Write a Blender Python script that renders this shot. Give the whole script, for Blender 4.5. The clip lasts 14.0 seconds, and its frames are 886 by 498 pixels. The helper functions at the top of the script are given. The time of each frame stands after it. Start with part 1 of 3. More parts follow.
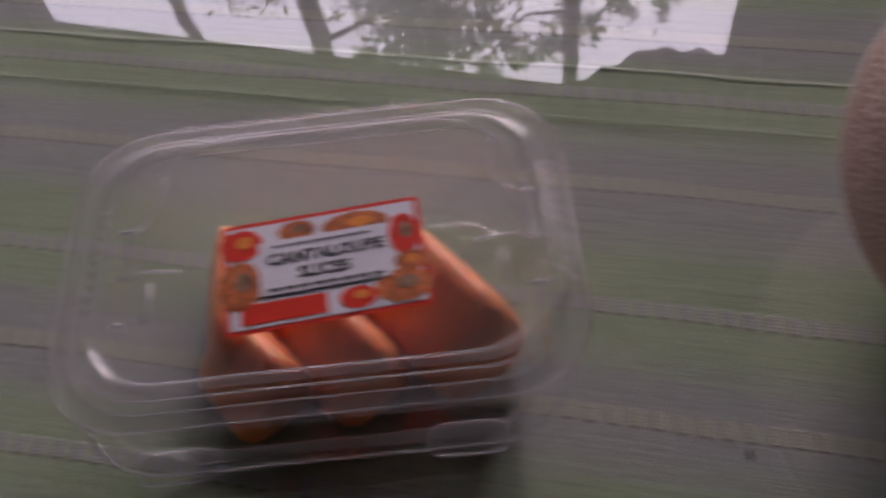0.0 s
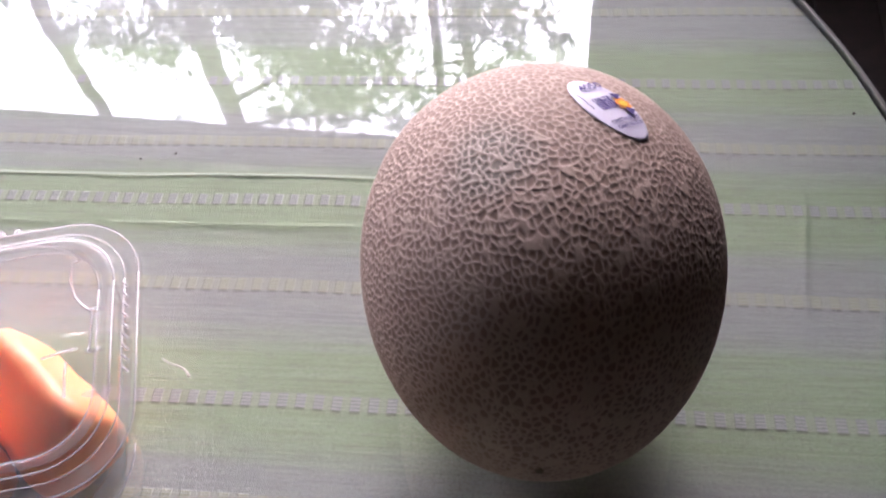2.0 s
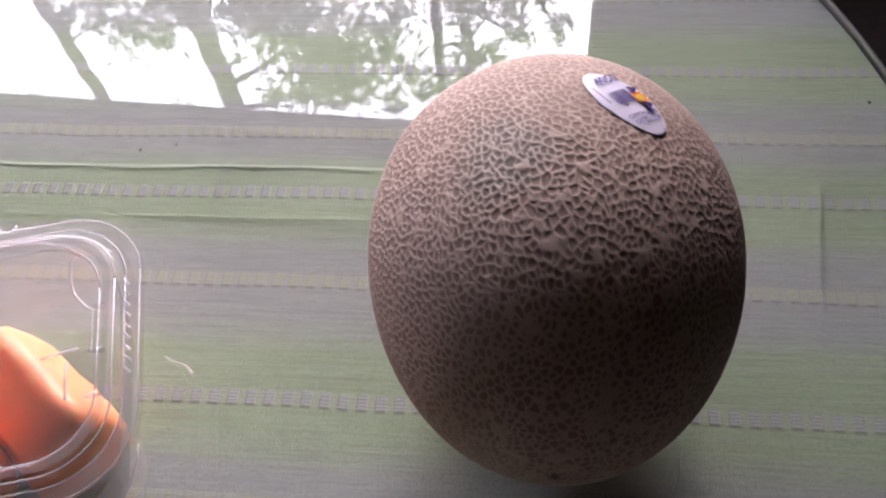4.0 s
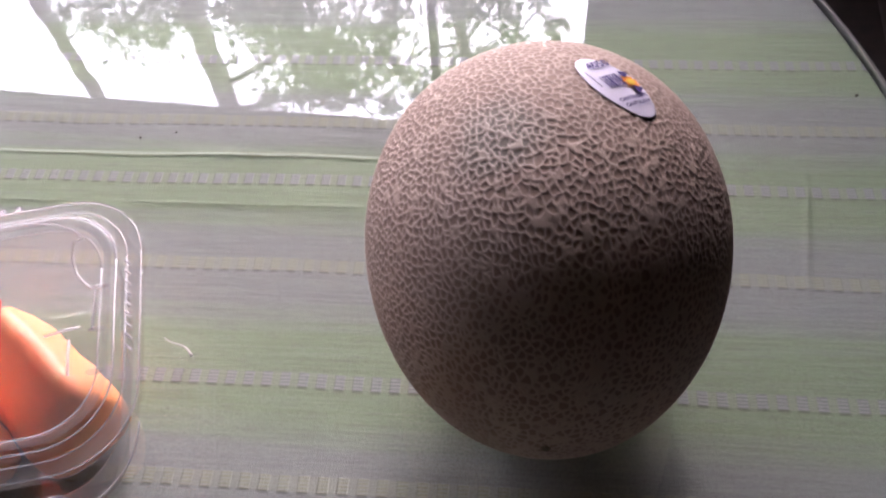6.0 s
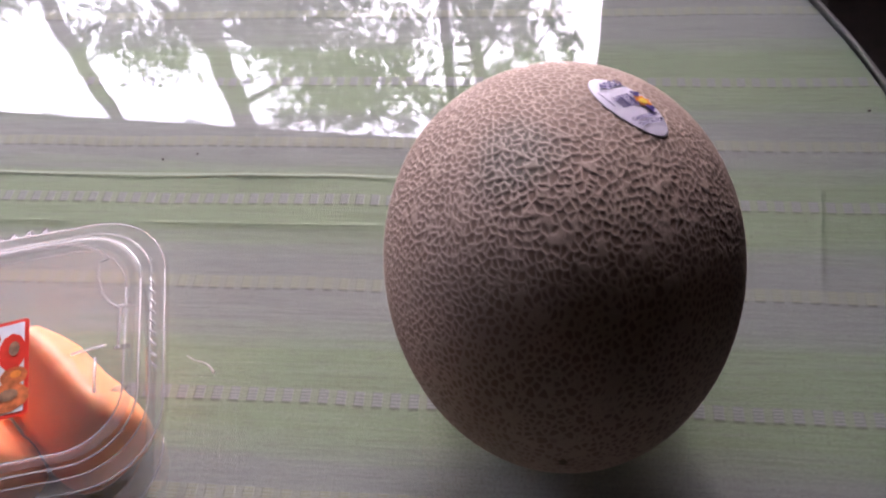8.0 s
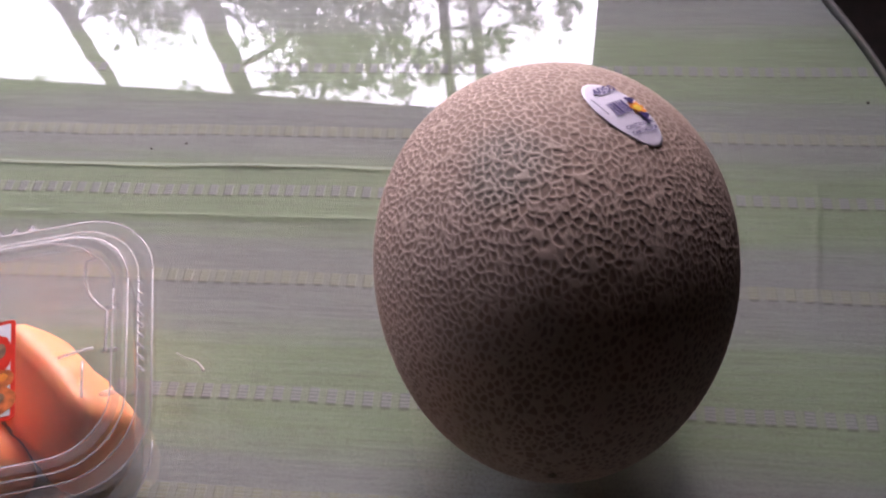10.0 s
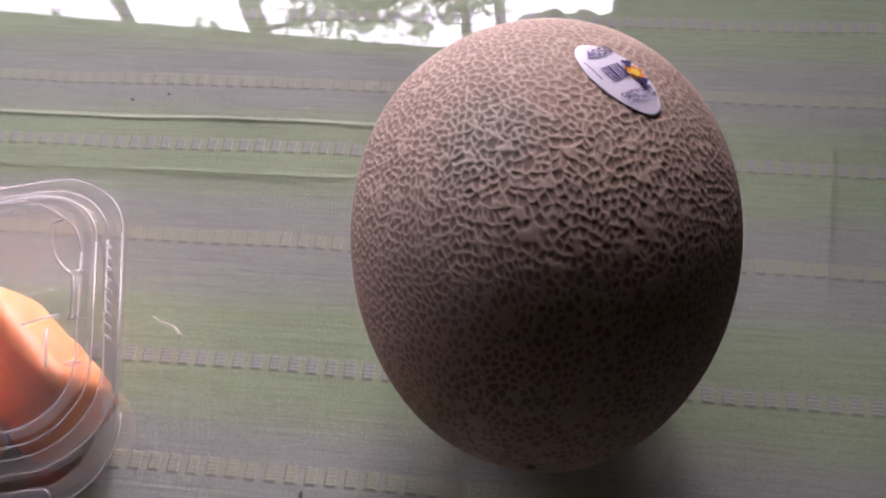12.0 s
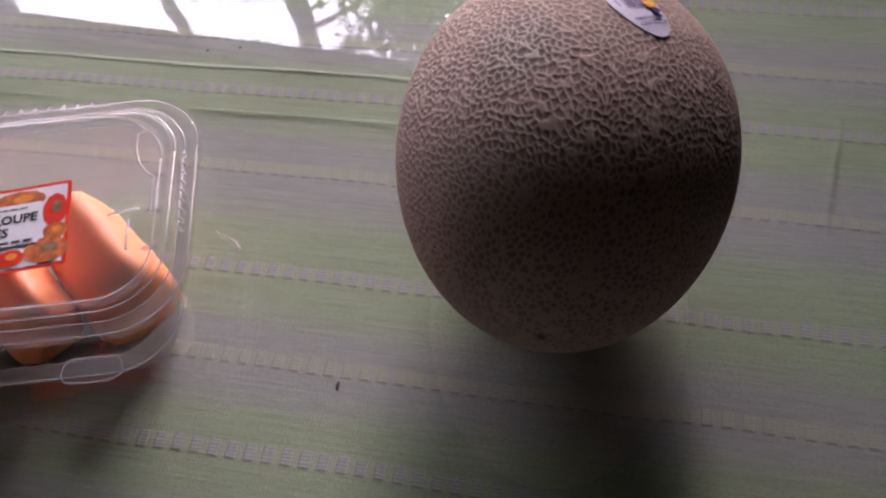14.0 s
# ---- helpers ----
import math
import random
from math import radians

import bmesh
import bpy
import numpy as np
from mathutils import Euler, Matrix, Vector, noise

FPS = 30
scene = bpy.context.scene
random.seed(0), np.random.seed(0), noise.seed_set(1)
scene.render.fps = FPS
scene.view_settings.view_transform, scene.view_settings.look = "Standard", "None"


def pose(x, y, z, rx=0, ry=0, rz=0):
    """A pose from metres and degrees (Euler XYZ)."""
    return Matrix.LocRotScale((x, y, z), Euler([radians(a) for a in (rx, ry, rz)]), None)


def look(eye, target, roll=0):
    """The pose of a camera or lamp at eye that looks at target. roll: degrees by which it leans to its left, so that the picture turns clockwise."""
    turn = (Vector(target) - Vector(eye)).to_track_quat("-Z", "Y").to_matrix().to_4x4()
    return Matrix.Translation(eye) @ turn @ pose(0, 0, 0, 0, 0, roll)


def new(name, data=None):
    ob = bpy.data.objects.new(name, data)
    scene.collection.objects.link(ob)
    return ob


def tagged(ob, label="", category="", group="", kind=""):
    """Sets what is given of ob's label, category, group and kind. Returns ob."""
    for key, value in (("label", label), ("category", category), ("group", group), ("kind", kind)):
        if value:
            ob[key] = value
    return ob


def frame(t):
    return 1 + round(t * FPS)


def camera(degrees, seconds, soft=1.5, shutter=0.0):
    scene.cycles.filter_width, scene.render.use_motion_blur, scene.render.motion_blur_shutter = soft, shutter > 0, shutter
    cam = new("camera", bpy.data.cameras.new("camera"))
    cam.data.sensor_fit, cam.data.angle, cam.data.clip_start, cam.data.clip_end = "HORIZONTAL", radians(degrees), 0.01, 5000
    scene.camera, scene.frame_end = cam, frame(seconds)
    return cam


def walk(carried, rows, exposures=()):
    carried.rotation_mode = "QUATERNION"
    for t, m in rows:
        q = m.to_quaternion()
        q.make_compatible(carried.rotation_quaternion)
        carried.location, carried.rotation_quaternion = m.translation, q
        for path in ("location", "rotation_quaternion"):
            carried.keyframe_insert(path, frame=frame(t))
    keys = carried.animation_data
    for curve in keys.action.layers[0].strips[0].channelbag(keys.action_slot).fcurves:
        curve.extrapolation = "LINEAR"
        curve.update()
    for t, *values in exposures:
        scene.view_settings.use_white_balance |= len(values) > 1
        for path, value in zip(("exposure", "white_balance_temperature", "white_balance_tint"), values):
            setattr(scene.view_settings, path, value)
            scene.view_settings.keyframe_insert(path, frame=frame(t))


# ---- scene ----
cam = camera(53.5, 14.0, soft=2.3, shutter=0.45)
PATH = [
    (0, (0.045, 0.061, 0.358), (-0.292, 1.151, -1.285), -8.3),
    (0.2, (0.093, 0.06, 0.36), (-0.174, 1.184, -1.273), -6.9),
    (0.4, (0.136, 0.062, 0.363), (-0.083, 1.215, -1.257), -5.9),
    (0.6, (0.166, 0.061, 0.367), (-0.013, 1.247, -1.234), -5.2),
    (1, (0.204, 0.062, 0.383), (0.048, 1.291, -1.187), -5.1),
    (1.5, (0.216, 0.062, 0.402), (0.004, 1.268, -1.18), -6.9),
    (2, (0.216, 0.075, 0.404), (0.014, 1.268, -1.189), -6.2),
    (2.5, (0.214, 0.089, 0.401), (0.008, 1.263, -1.205), -6.5),
    (3, (0.214, 0.098, 0.397), (0.022, 1.268, -1.213), -5.8),
    (3.5, (0.212, 0.091, 0.4), (0.009, 1.252, -1.216), -6.6),
    (4, (0.21, 0.086, 0.4), (0.012, 1.246, -1.217), -6.4),
    (6.5, (0.211, 0.071, 0.404), (0.025, 1.242, -1.207), -5.5),
    (7, (0.211, 0.07, 0.408), (-0.002, 1.275, -1.175), -6.6),
    (7.5, (0.21, 0.071, 0.408), (0.001, 1.27, -1.18), -6.5),
    (8, (0.211, 0.069, 0.408), (-0.012, 1.263, -1.181), -7.2),
    (10.5, (0.214, 0.104, 0.415), (0.001, 1.166, -1.266), -7.6),
    (11, (0.221, 0.126, 0.409), (-0.018, 1.104, -1.319), -9.0),
    (11.5, (0.222, 0.118, 0.4), (-0.017, 1.108, -1.321), -7.9),
    (12, (0.224, 0.112, 0.4), (-0.022, 1.123, -1.308), -8.6),
    (12.5, (0.228, 0.101, 0.406), (-0.024, 1.13, -1.29), -8.9),
    (13, (0.232, 0.085, 0.408), (-0.043, 1.117, -1.282), -9.6),
    (13.5, (0.241, 0.059, 0.411), (-0.065, 1.101, -1.269), -9.6),
    (14, (0.239, 0.039, 0.412), (-0.103, 1.103, -1.247), -8.9),
]
EXPOSURES = [(0.0, 1.99, 6350, 40), (0.5, 3.3, 6250, 37), (1.0, 4.16, 6050, 34), (1.5, 4.07, 6050, 34), (2.0, 3.92, 6050, 34), (3.0, 3.57, 6150, 34), (6.5, 3.68, 6150, 35), (8.2, 3.39, 6150, 36), (11.0, 3.27, 6250, 37), (12.5, 3.39, 6250, 37), (14.0, 3.14, 6250, 39)]
walk(cam, [(t, look(eye, target, roll)) for t, eye, target, roll in PATH], EXPOSURES)

# ---- light: an overcast sky outside one wide window ----
world = bpy.data.worlds.new("overcast_sky")
scene.world = world
world.use_nodes = True
wt = world.node_tree
wbg = wt.nodes["Background"]
wsky = wt.nodes.new("ShaderNodeTexSky")
wsky.sky_type = "NISHITA"
wsky.sun_disc = False
wsky.sun_elevation = radians(20)
wsky.sun_rotation = radians(0)
wsky.dust_density = 4.0
wmix = wt.nodes.new("ShaderNodeMix")
wmix.data_type = "RGBA"
wmix.inputs[0].default_value = 0.85
wmix.inputs[7].default_value = (9.0, 9.2, 9.6, 1)
wt.links.new(wsky.outputs["Color"], wmix.inputs[6])
wt.links.new(wmix.outputs[2], wbg.inputs["Color"])
wbg.inputs["Strength"].default_value = 0.125
sun_data = bpy.data.lights.new("sun", "SUN")
sun_data.energy, sun_data.angle, sun_data.color = 0.39, radians(24), (1.0, 0.985, 0.96)
sun = new("sun", sun_data)
sun.matrix_world = look((0.25, 9.4, 3.4), (0, 0, 0))


# ---- materials ----
class Mat:
    """A small builder of node materials."""

    def __init__(self, name, rough=0.6, metal=0.0, color=(0.5, 0.5, 0.5)):
        self.m = bpy.data.materials.new(name)
        self.m.use_nodes = True
        self.t = self.m.node_tree
        self.b = self.t.nodes["Principled BSDF"]
        self.b.inputs["Roughness"].default_value = rough
        self.b.inputs["Metallic"].default_value = metal
        self.b.inputs["Base Color"].default_value = (*color, 1)
        self.pos = self.node("ShaderNodeTexCoord").outputs["Object"]

    def node(self, kind, **inputs):
        n = self.t.nodes.new(kind)
        for k, v in inputs.items():
            self.put(n.inputs[k.replace("_", " ")], v)
        return n

    def put(self, socket, v):
        if isinstance(v, bpy.types.NodeSocket):
            self.t.links.new(v, socket)
        elif isinstance(v, tuple) and len(v) == 3 and socket.type == "RGBA":
            socket.default_value = (*v, 1)
        else:
            socket.default_value = v

    def math(self, op, a, b=0.0, c=None, clamp=False):
        n = self.t.nodes.new("ShaderNodeMath")
        n.operation, n.use_clamp = op, clamp
        self.put(n.inputs[0], a)
        self.put(n.inputs[1], b)
        if c is not None:
            self.put(n.inputs[2], c)
        return n.outputs[0]

    def mix(self, f, a, b, blend="MIX"):
        n = self.t.nodes.new("ShaderNodeMix")
        n.data_type, n.blend_type = "RGBA", blend
        self.put(n.inputs["Factor"], f)
        self.put(n.inputs[6], a)
        self.put(n.inputs[7], b)
        return n.outputs[2]

    def scaled(self, x, y, z):
        n = self.t.nodes.new("ShaderNodeMapping")
        n.inputs["Scale"].default_value = (x, y, z)
        self.t.links.new(self.pos, n.inputs["Vector"])
        return n.outputs[0]

    def noise(self, scale, detail=3.0, vector=None, rough=0.55):
        n = self.node("ShaderNodeTexNoise", Scale=scale, Detail=detail, Roughness=rough)
        self.t.links.new(vector if vector is not None else self.pos, n.inputs["Vector"])
        return n.outputs["Fac"]

    def steps(self, v, lo, hi):
        n = self.node("ShaderNodeMapRange")
        n.interpolation_type = "SMOOTHSTEP"
        self.put(n.inputs["Value"], v)
        self.put(n.inputs["From Min"], lo)
        self.put(n.inputs["From Max"], hi)
        return n.outputs["Result"]

    def bump(self, height, strength=0.3, distance=0.001):
        n = self.node("ShaderNodeBump", Strength=strength, Distance=distance)
        self.t.links.new(height, n.inputs["Height"])
        self.t.links.new(n.outputs["Normal"], self.b.inputs["Normal"])

    def color(self, v):
        self.put(self.b.inputs["Base Color"], v)


def plain(name, color, rough=0.6, metal=0.0, scale=40.0, spread=0.12, bump=0.1):
    """Paint, wood or plaster with a mottled tone and a fine relief."""
    k = Mat(name, rough, metal)
    n = k.noise(scale, 4)
    n2 = k.noise(scale * 0.13, 3)
    f = k.math("ADD", k.math("MULTIPLY", n, 0.6), k.math("MULTIPLY", n2, 0.4))
    dark = tuple(c * (1 - spread * 1.6) for c in color)
    light = tuple(min(1, c * (1 + spread)) for c in color)
    k.color(k.mix(k.steps(f, 0.3, 0.7), dark, light))
    k.bump(n, bump, 0.002)
    return k.m


def clear(name, tint, rough, ior, floor=0.0, bumps=0.0, bscale=60.0, haze=0.0):
    """A thin clear sheet: light goes straight through, and its gloss grows with the angle."""
    m = bpy.data.materials.new(name)
    m.use_nodes = True
    t = m.node_tree
    t.nodes.remove(t.nodes["Principled BSDF"])
    tr = t.nodes.new("ShaderNodeBsdfTransparent")
    tr.inputs["Color"].default_value = (*tint, 1)
    gl = t.nodes.new("ShaderNodeBsdfGlossy")
    gl.inputs["Roughness"].default_value = rough
    # the gloss of a plate seen from either side: it rises with the fifth power towards grazing
    fr = t.nodes.new("ShaderNodeLayerWeight")
    fr.inputs["Blend"].default_value = 0.5
    rise = t.nodes.new("ShaderNodeMath")
    rise.operation = "POWER"
    rise.inputs[1].default_value = 5.0
    add = t.nodes.new("ShaderNodeMath")
    add.operation, add.use_clamp = "MULTIPLY_ADD", True
    facing = ((ior - 1) / (ior + 1)) ** 2 + floor
    add.inputs[1].default_value, add.inputs[2].default_value = 1 - facing, facing
    mx = t.nodes.new("ShaderNodeMixShader")
    t.links.new(fr.outputs["Facing"], rise.inputs[0])
    t.links.new(rise.outputs[0], add.inputs[0])
    t.links.new(add.outputs[0], mx.inputs[0])
    t.links.new(tr.outputs[0], mx.inputs[1])
    t.links.new(gl.outputs[0], mx.inputs[2])
    if bumps:
        co = t.nodes.new("ShaderNodeTexCoord")
        ns = t.nodes.new("ShaderNodeTexNoise")
        ns.inputs["Scale"].default_value = bscale
        bp = t.nodes.new("ShaderNodeBump")
        bp.inputs["Strength"].default_value = bumps
        bp.inputs["Distance"].default_value = 0.002
        t.links.new(co.outputs["Object"], ns.inputs["Vector"])
        t.links.new(ns.outputs["Fac"], bp.inputs["Height"])
        t.links.new(bp.outputs["Normal"], gl.inputs["Normal"])
        t.links.new(bp.outputs["Normal"], fr.inputs["Normal"])
    out = mx.outputs[0]
    if haze:
        # scuffed, slightly milky plastic, whose white also stands in for edge highlights
        df = t.nodes.new("ShaderNodeBsdfDiffuse")
        tl = t.nodes.new("ShaderNodeBsdfTranslucent")
        df.inputs["Color"].default_value = tl.inputs["Color"].default_value = (0.85, 0.84, 0.86, 1)
        half, milky = t.nodes.new("ShaderNodeMixShader"), t.nodes.new("ShaderNodeMixShader")
        half.inputs[0].default_value, milky.inputs[0].default_value = 0.5, haze
        t.links.new(df.outputs[0], half.inputs[1])
        t.links.new(tl.outputs[0], half.inputs[2])
        t.links.new(out, milky.inputs[1])
        t.links.new(half.outputs[0], milky.inputs[2])
        out = milky.outputs[0]
    t.links.new(out, t.nodes["Material Output"].inputs["Surface"])
    return m


# Woven bands that cross the cloth: place along y, and whether lilac (1) or yellow (0).
BANDS = [(-0.18, 1), (-0.115, 0), (-0.06, 1), (0.0, 0), (0.055, 1), (0.113, 0), (0.171, 1), (0.222, 0), (0.277, 1), (0.349, 0), (0.412, 1), (0.461, 0), (0.519, 1), (0.592, 0), (0.655, 1), (0.71, 0), (0.765, 1), (0.82, 0), (0.88, 1), (0.94, 0)]


def cloth_material():
    k = Mat("woven_cloth", 0.92)
    sep = k.node("ShaderNodeSeparateXYZ")
    k.t.links.new(k.pos, sep.inputs[0])
    wob = k.math("MULTIPLY", k.math("SUBTRACT", k.noise(9.0, 2), 0.5), 0.006)
    x, y = sep.outputs[0], k.math("ADD", sep.outputs[1], wob)
    streak = k.noise(1.0, 5, k.scaled(14, 620, 1), 0.65)
    streak2 = k.noise(1.0, 3, k.scaled(5, 110, 1))
    threads = k.noise(1.0, 2, k.scaled(900, 160, 1))
    green, lilac = (0.46, 0.60, 0.365), (0.515, 0.535, 0.53)
    near_p, near_y = None, None
    for at, purple in BANDS:
        d = k.math("ABSOLUTE", k.math("SUBTRACT", y, at))
        if purple:
            near_p = d if near_p is None else k.math("MINIMUM", near_p, d)
        else:
            near_y = d if near_y is None else k.math("MINIMUM", near_y, d)
    side = k.math("SUBTRACT", near_p, near_y)
    side = k.math("ADD", side, k.math("MULTIPLY", k.math("SUBTRACT", streak2, 0.5), 0.06))
    base = k.mix(k.steps(side, -0.022, 0.028), green, lilac)
    base = k.mix(k.steps(streak, 0.38, 0.72), base, k.mix(0.4, base, (0.66, 0.69, 0.56)))
    base = k.mix(k.math("MULTIPLY", k.steps(streak, 0.55, 0.30), 0.35), base, (0.37, 0.38, 0.31))
    base = k.mix(k.math("MULTIPLY", k.math("SUBTRACT", threads, 0.5), 0.8, clamp=True), base, (0.30, 0.31, 0.26))
    fleck = k.noise(1.0, 4, k.scaled(70, 420, 1), 0.7)
    base = k.mix(k.math("MULTIPLY", k.steps(fleck, 0.52, 0.30), 0.4), base, (0.40, 0.40, 0.36))
    base = k.mix(k.math("MULTIPLY", k.steps(fleck, 0.55, 0.75), 0.4), base, (0.68, 0.72, 0.55))
    # a narrow pale line along the crease, ending towards the right
    crease_pale = k.math("MULTIPLY", k.steps(k.math("ABSOLUTE", k.math("SUBTRACT", sep.outputs[1], 0.4315)), 0.0016, 0.0007), k.steps(x, 0.27, 0.22))
    base = k.mix(k.math("MULTIPLY", crease_pale, 0.9), base, (0.74, 0.84, 0.64))
    # the dashes of each band
    wave = k.math("FRACT", k.math("MULTIPLY", x, 1 / 0.0096))
    dash = k.math("MULTIPLY", k.steps(wave, 0.0, 0.07), k.steps(wave, 0.62, 0.54))
    in_p = k.steps(near_p, 0.0046, 0.0036)
    in_y = k.steps(near_y, 0.0046, 0.0036)
    lines = k.math("SINE", k.math("MULTIPLY", y, 2 * math.pi / 0.0019))
    lines = k.steps(lines, -0.5, 0.5)
    pale = (0.61, 0.64, 0.50)
    c = k.mix(k.math("MULTIPLY", in_p, 0.55), base, pale)
    c = k.mix(k.math("MULTIPLY", in_y, 0.7), c, (0.61, 0.615, 0.52))
    c = k.mix(k.math("MULTIPLY", k.math("MULTIPLY", in_p, 0.65), dash), c, k.mix(lines, (0.43, 0.41, 0.50), (0.70, 0.69, 0.74)))
    c = k.mix(k.math("MULTIPLY", k.math("MULTIPLY", in_y, 0.75), dash), c, k.mix(lines, (0.555, 0.56, 0.38), (0.67, 0.67, 0.55)))
    # a dark line that closes each band towards the near side, strongest at the dashes
    edge = None
    for at, purple in BANDS:
        d = k.math("ABSOLUTE", k.math("SUBTRACT", y, at - 0.0047))
        edge = d if edge is None else k.math("MINIMUM", edge, d)
    e = k.math("MULTIPLY", k.steps(edge, 0.0009, 0.0003), k.math("ADD", k.math("MULTIPLY", dash, 0.40), 0.06))
    c = k.mix(e, c, (0.10, 0.10, 0.085))
    weave = k.noise(1.0, 3, k.scaled(620, 900, 1), 0.75)
    c = k.mix(k.math("MULTIPLY", k.steps(weave, 0.50, 0.32), 0.45), c, (0.22, 0.23, 0.18))
    c = k.mix(k.math("MULTIPLY", k.steps(weave, 0.52, 0.68), 0.4), c, (0.74, 0.76, 0.64))
    k.color(k.mix(0.28, c, (0.02, 0.03, 0.01)))
    h = k.math("ADD", k.math("MULTIPLY", threads, 0.5), streak)
    h = k.math("ADD", h, k.math("MULTIPLY", k.math("MULTIPLY", k.math("MAXIMUM", in_p, in_y), dash), 0.8))
    h = k.math("ADD", h, k.math("MULTIPLY", weave, 0.7))
    k.bump(h, 0.6, 0.0006)
    return k.m


def melon_material():
    k = Mat("netted_rind", 0.85)
    at = k.node("ShaderNodeAttribute")
    at.attribute_name = "net"
    net = at.outputs["Fac"]
    big = k.noise(22, 3)
    fine = k.noise(700, 3)
    rind = k.mix(big, (0.285, 0.19, 0.145), (0.36, 0.255, 0.20))
    cork = k.mix(fine, (0.43, 0.315, 0.25), (0.61, 0.47, 0.39))
    cork = k.mix(k.steps(big, 0.45, 0.7), cork, (0.46, 0.345, 0.28))
    spot = k.node("ShaderNodeVectorMath")
    spot.operation = "DISTANCE"
    k.t.links.new(k.pos, spot.inputs[0])
    spot.inputs[1].default_value = SPOT
    s = k.math("ADD", spot.outputs["Value"], k.math("MULTIPLY", k.math("SUBTRACT", big, 0.5), 0.03))
    grey = k.math("MULTIPLY", k.steps(s, 0.024, 0.006), 0.6)
    rind = k.mix(grey, rind, (0.12, 0.135, 0.115))
    cork = k.mix(grey, cork, (0.46, 0.40, 0.34))
    k.color(k.mix(k.steps(net, 0.02, 0.50), rind, cork))
    k.bump(k.math("ADD", k.math("MULTIPLY", fine, 0.3), net), 0.25, 0.0006)
    return k.m


def flesh_material():
    k = Mat("melon_flesh", 0.5)
    n = k.noise(60, 4)
    f = k.noise(420, 3)
    c = k.mix(n, (0.88, 0.27, 0.08), (0.95, 0.39, 0.16))
    c = k.mix(k.math("MULTIPLY", k.steps(f, 0.5, 0.75), 0.35), c, (0.96, 0.50, 0.24))
    k.color(c)
    k.b.inputs["Subsurface Weight"].default_value = 0.35
    k.b.inputs["Subsurface Radius"].default_value = (0.012, 0.005, 0.002)
    k.b.inputs["Subsurface Scale"].default_value = 0.5
    k.bump(f, 0.25, 0.001)
    return k.m


def bark_material():
    k = Mat("bark", 0.9)
    n = k.noise(1.0, 5, k.scaled(14, 14, 3))
    k.color(k.mix(n, (0.035, 0.03, 0.026), (0.11, 0.095, 0.082)))
    k.bump(n, 0.6, 0.02)
    return k.m


def leaf_material():
    k = Mat("leaves", 0.6)
    g = k.node("ShaderNodeNewGeometry")
    r = g.outputs["Random Per Island"]
    k.color(k.mix(r, (0.04, 0.07, 0.035), (0.11, 0.15, 0.08)))
    tl = k.node("ShaderNodeBsdfTranslucent", Color=(0.16, 0.24, 0.08, 1))
    mx = k.node("ShaderNodeMixShader", Fac=0.4)
    k.t.links.new(k.b.outputs[0], mx.inputs[1])
    k.t.links.new(tl.outputs[0], mx.inputs[2])
    k.t.links.new(mx.outputs[0], k.t.nodes["Material Output"].inputs["Surface"])
    return k.m


# The melon lies on its side: the middle, and the axis from the blossom end to the stem end.
MELON_MID = Vector((0.2195, 0.303, 0.0858))
MELON_R, MELON_H, MELON_EGG, MELON_FULL = 0.0792, 0.0967, 0.108, 0.054
MELON_AXIS = Vector((-0.024, 0.983, -0.184)).normalized()
_side = (Vector((1, 0, 0)) - MELON_AXIS * MELON_AXIS.x).normalized()
_under = MELON_AXIS.cross(_side)
MELON_M = Matrix.Translation(MELON_MID) @ Matrix((_side, _under, MELON_AXIS)).transposed().to_4x4()
SPOT = tuple(MELON_M.inverted() @ Vector((0.198, 0.2985, 0.161)))

CLOTH = cloth_material()
RIND = melon_material()
FLESH = flesh_material()
BARK = bark_material()
LEAF = leaf_material()
GLASS = clear("table_glass", (0.97, 0.985, 0.975), 0.02, 1.5, 0.10)
PANE = clear("window_glass", (0.90, 0.91, 0.90), 0.0, 1.45)
PLASTIC = clear("clear_plastic", (0.985, 0.985, 0.985), 0.10, 1.32, 0.02, 0.35, 110.0, 0.07)
PLASTIC_BASE = clear("clear_plastic_base", (0.98, 0.98, 0.98), 0.10, 1.28, 0.01, 0.3, 90.0, 0.05)
# the stronger haze of these two paints in bright rim highlights
PLASTIC_MILK = clear("milky_plastic", (0.98, 0.98, 0.98), 0.12, 1.3, 0.04, 0.3, 120.0, 0.15)
PLASTIC_EDGE = clear("clear_plastic_edge", (0.97, 0.97, 0.97), 0.14, 1.4, 0.08, 0.4, 260.0, 0.28)
GLINT_NUB = clear("clear_plastic_glint", (0.96, 0.96, 0.96), 0.16, 1.5, 0.10, 0.0, 60.0, 0.10)
RIM = plain("rim_metal", (0.55, 0.53, 0.50), 0.3, 0.85, 60, 0.1, 0.05)
DARKWOOD = plain("dark_stained_wood", (0.035, 0.022, 0.018), 0.5, 0.0, 30, 0.3, 0.2)
WALL = plain("wall_paint", (0.055, 0.043, 0.036), 0.85, 0.0, 60, 0.06, 0.1)
CEIL = plain("ceiling_paint", (0.06, 0.052, 0.046), 0.9, 0.0, 60, 0.05, 0.1)
FRAME = plain("window_frame_paint", (0.10, 0.09, 0.085), 0.5, 0.0, 40, 0.08, 0.05)
DRAPE = plain("heavy_curtain_cloth", (0.10, 0.095, 0.085), 0.95, 0.0, 300, 0.2, 0.4)
GRASS = plain("grass_ground", (0.07, 0.09, 0.04), 0.95, 0.0, 3, 0.4, 0.5)
PAPER = plain("sticker_paper", (0.78, 0.74, 0.86), 0.35, 0.0, 500, 0.03, 0.02)
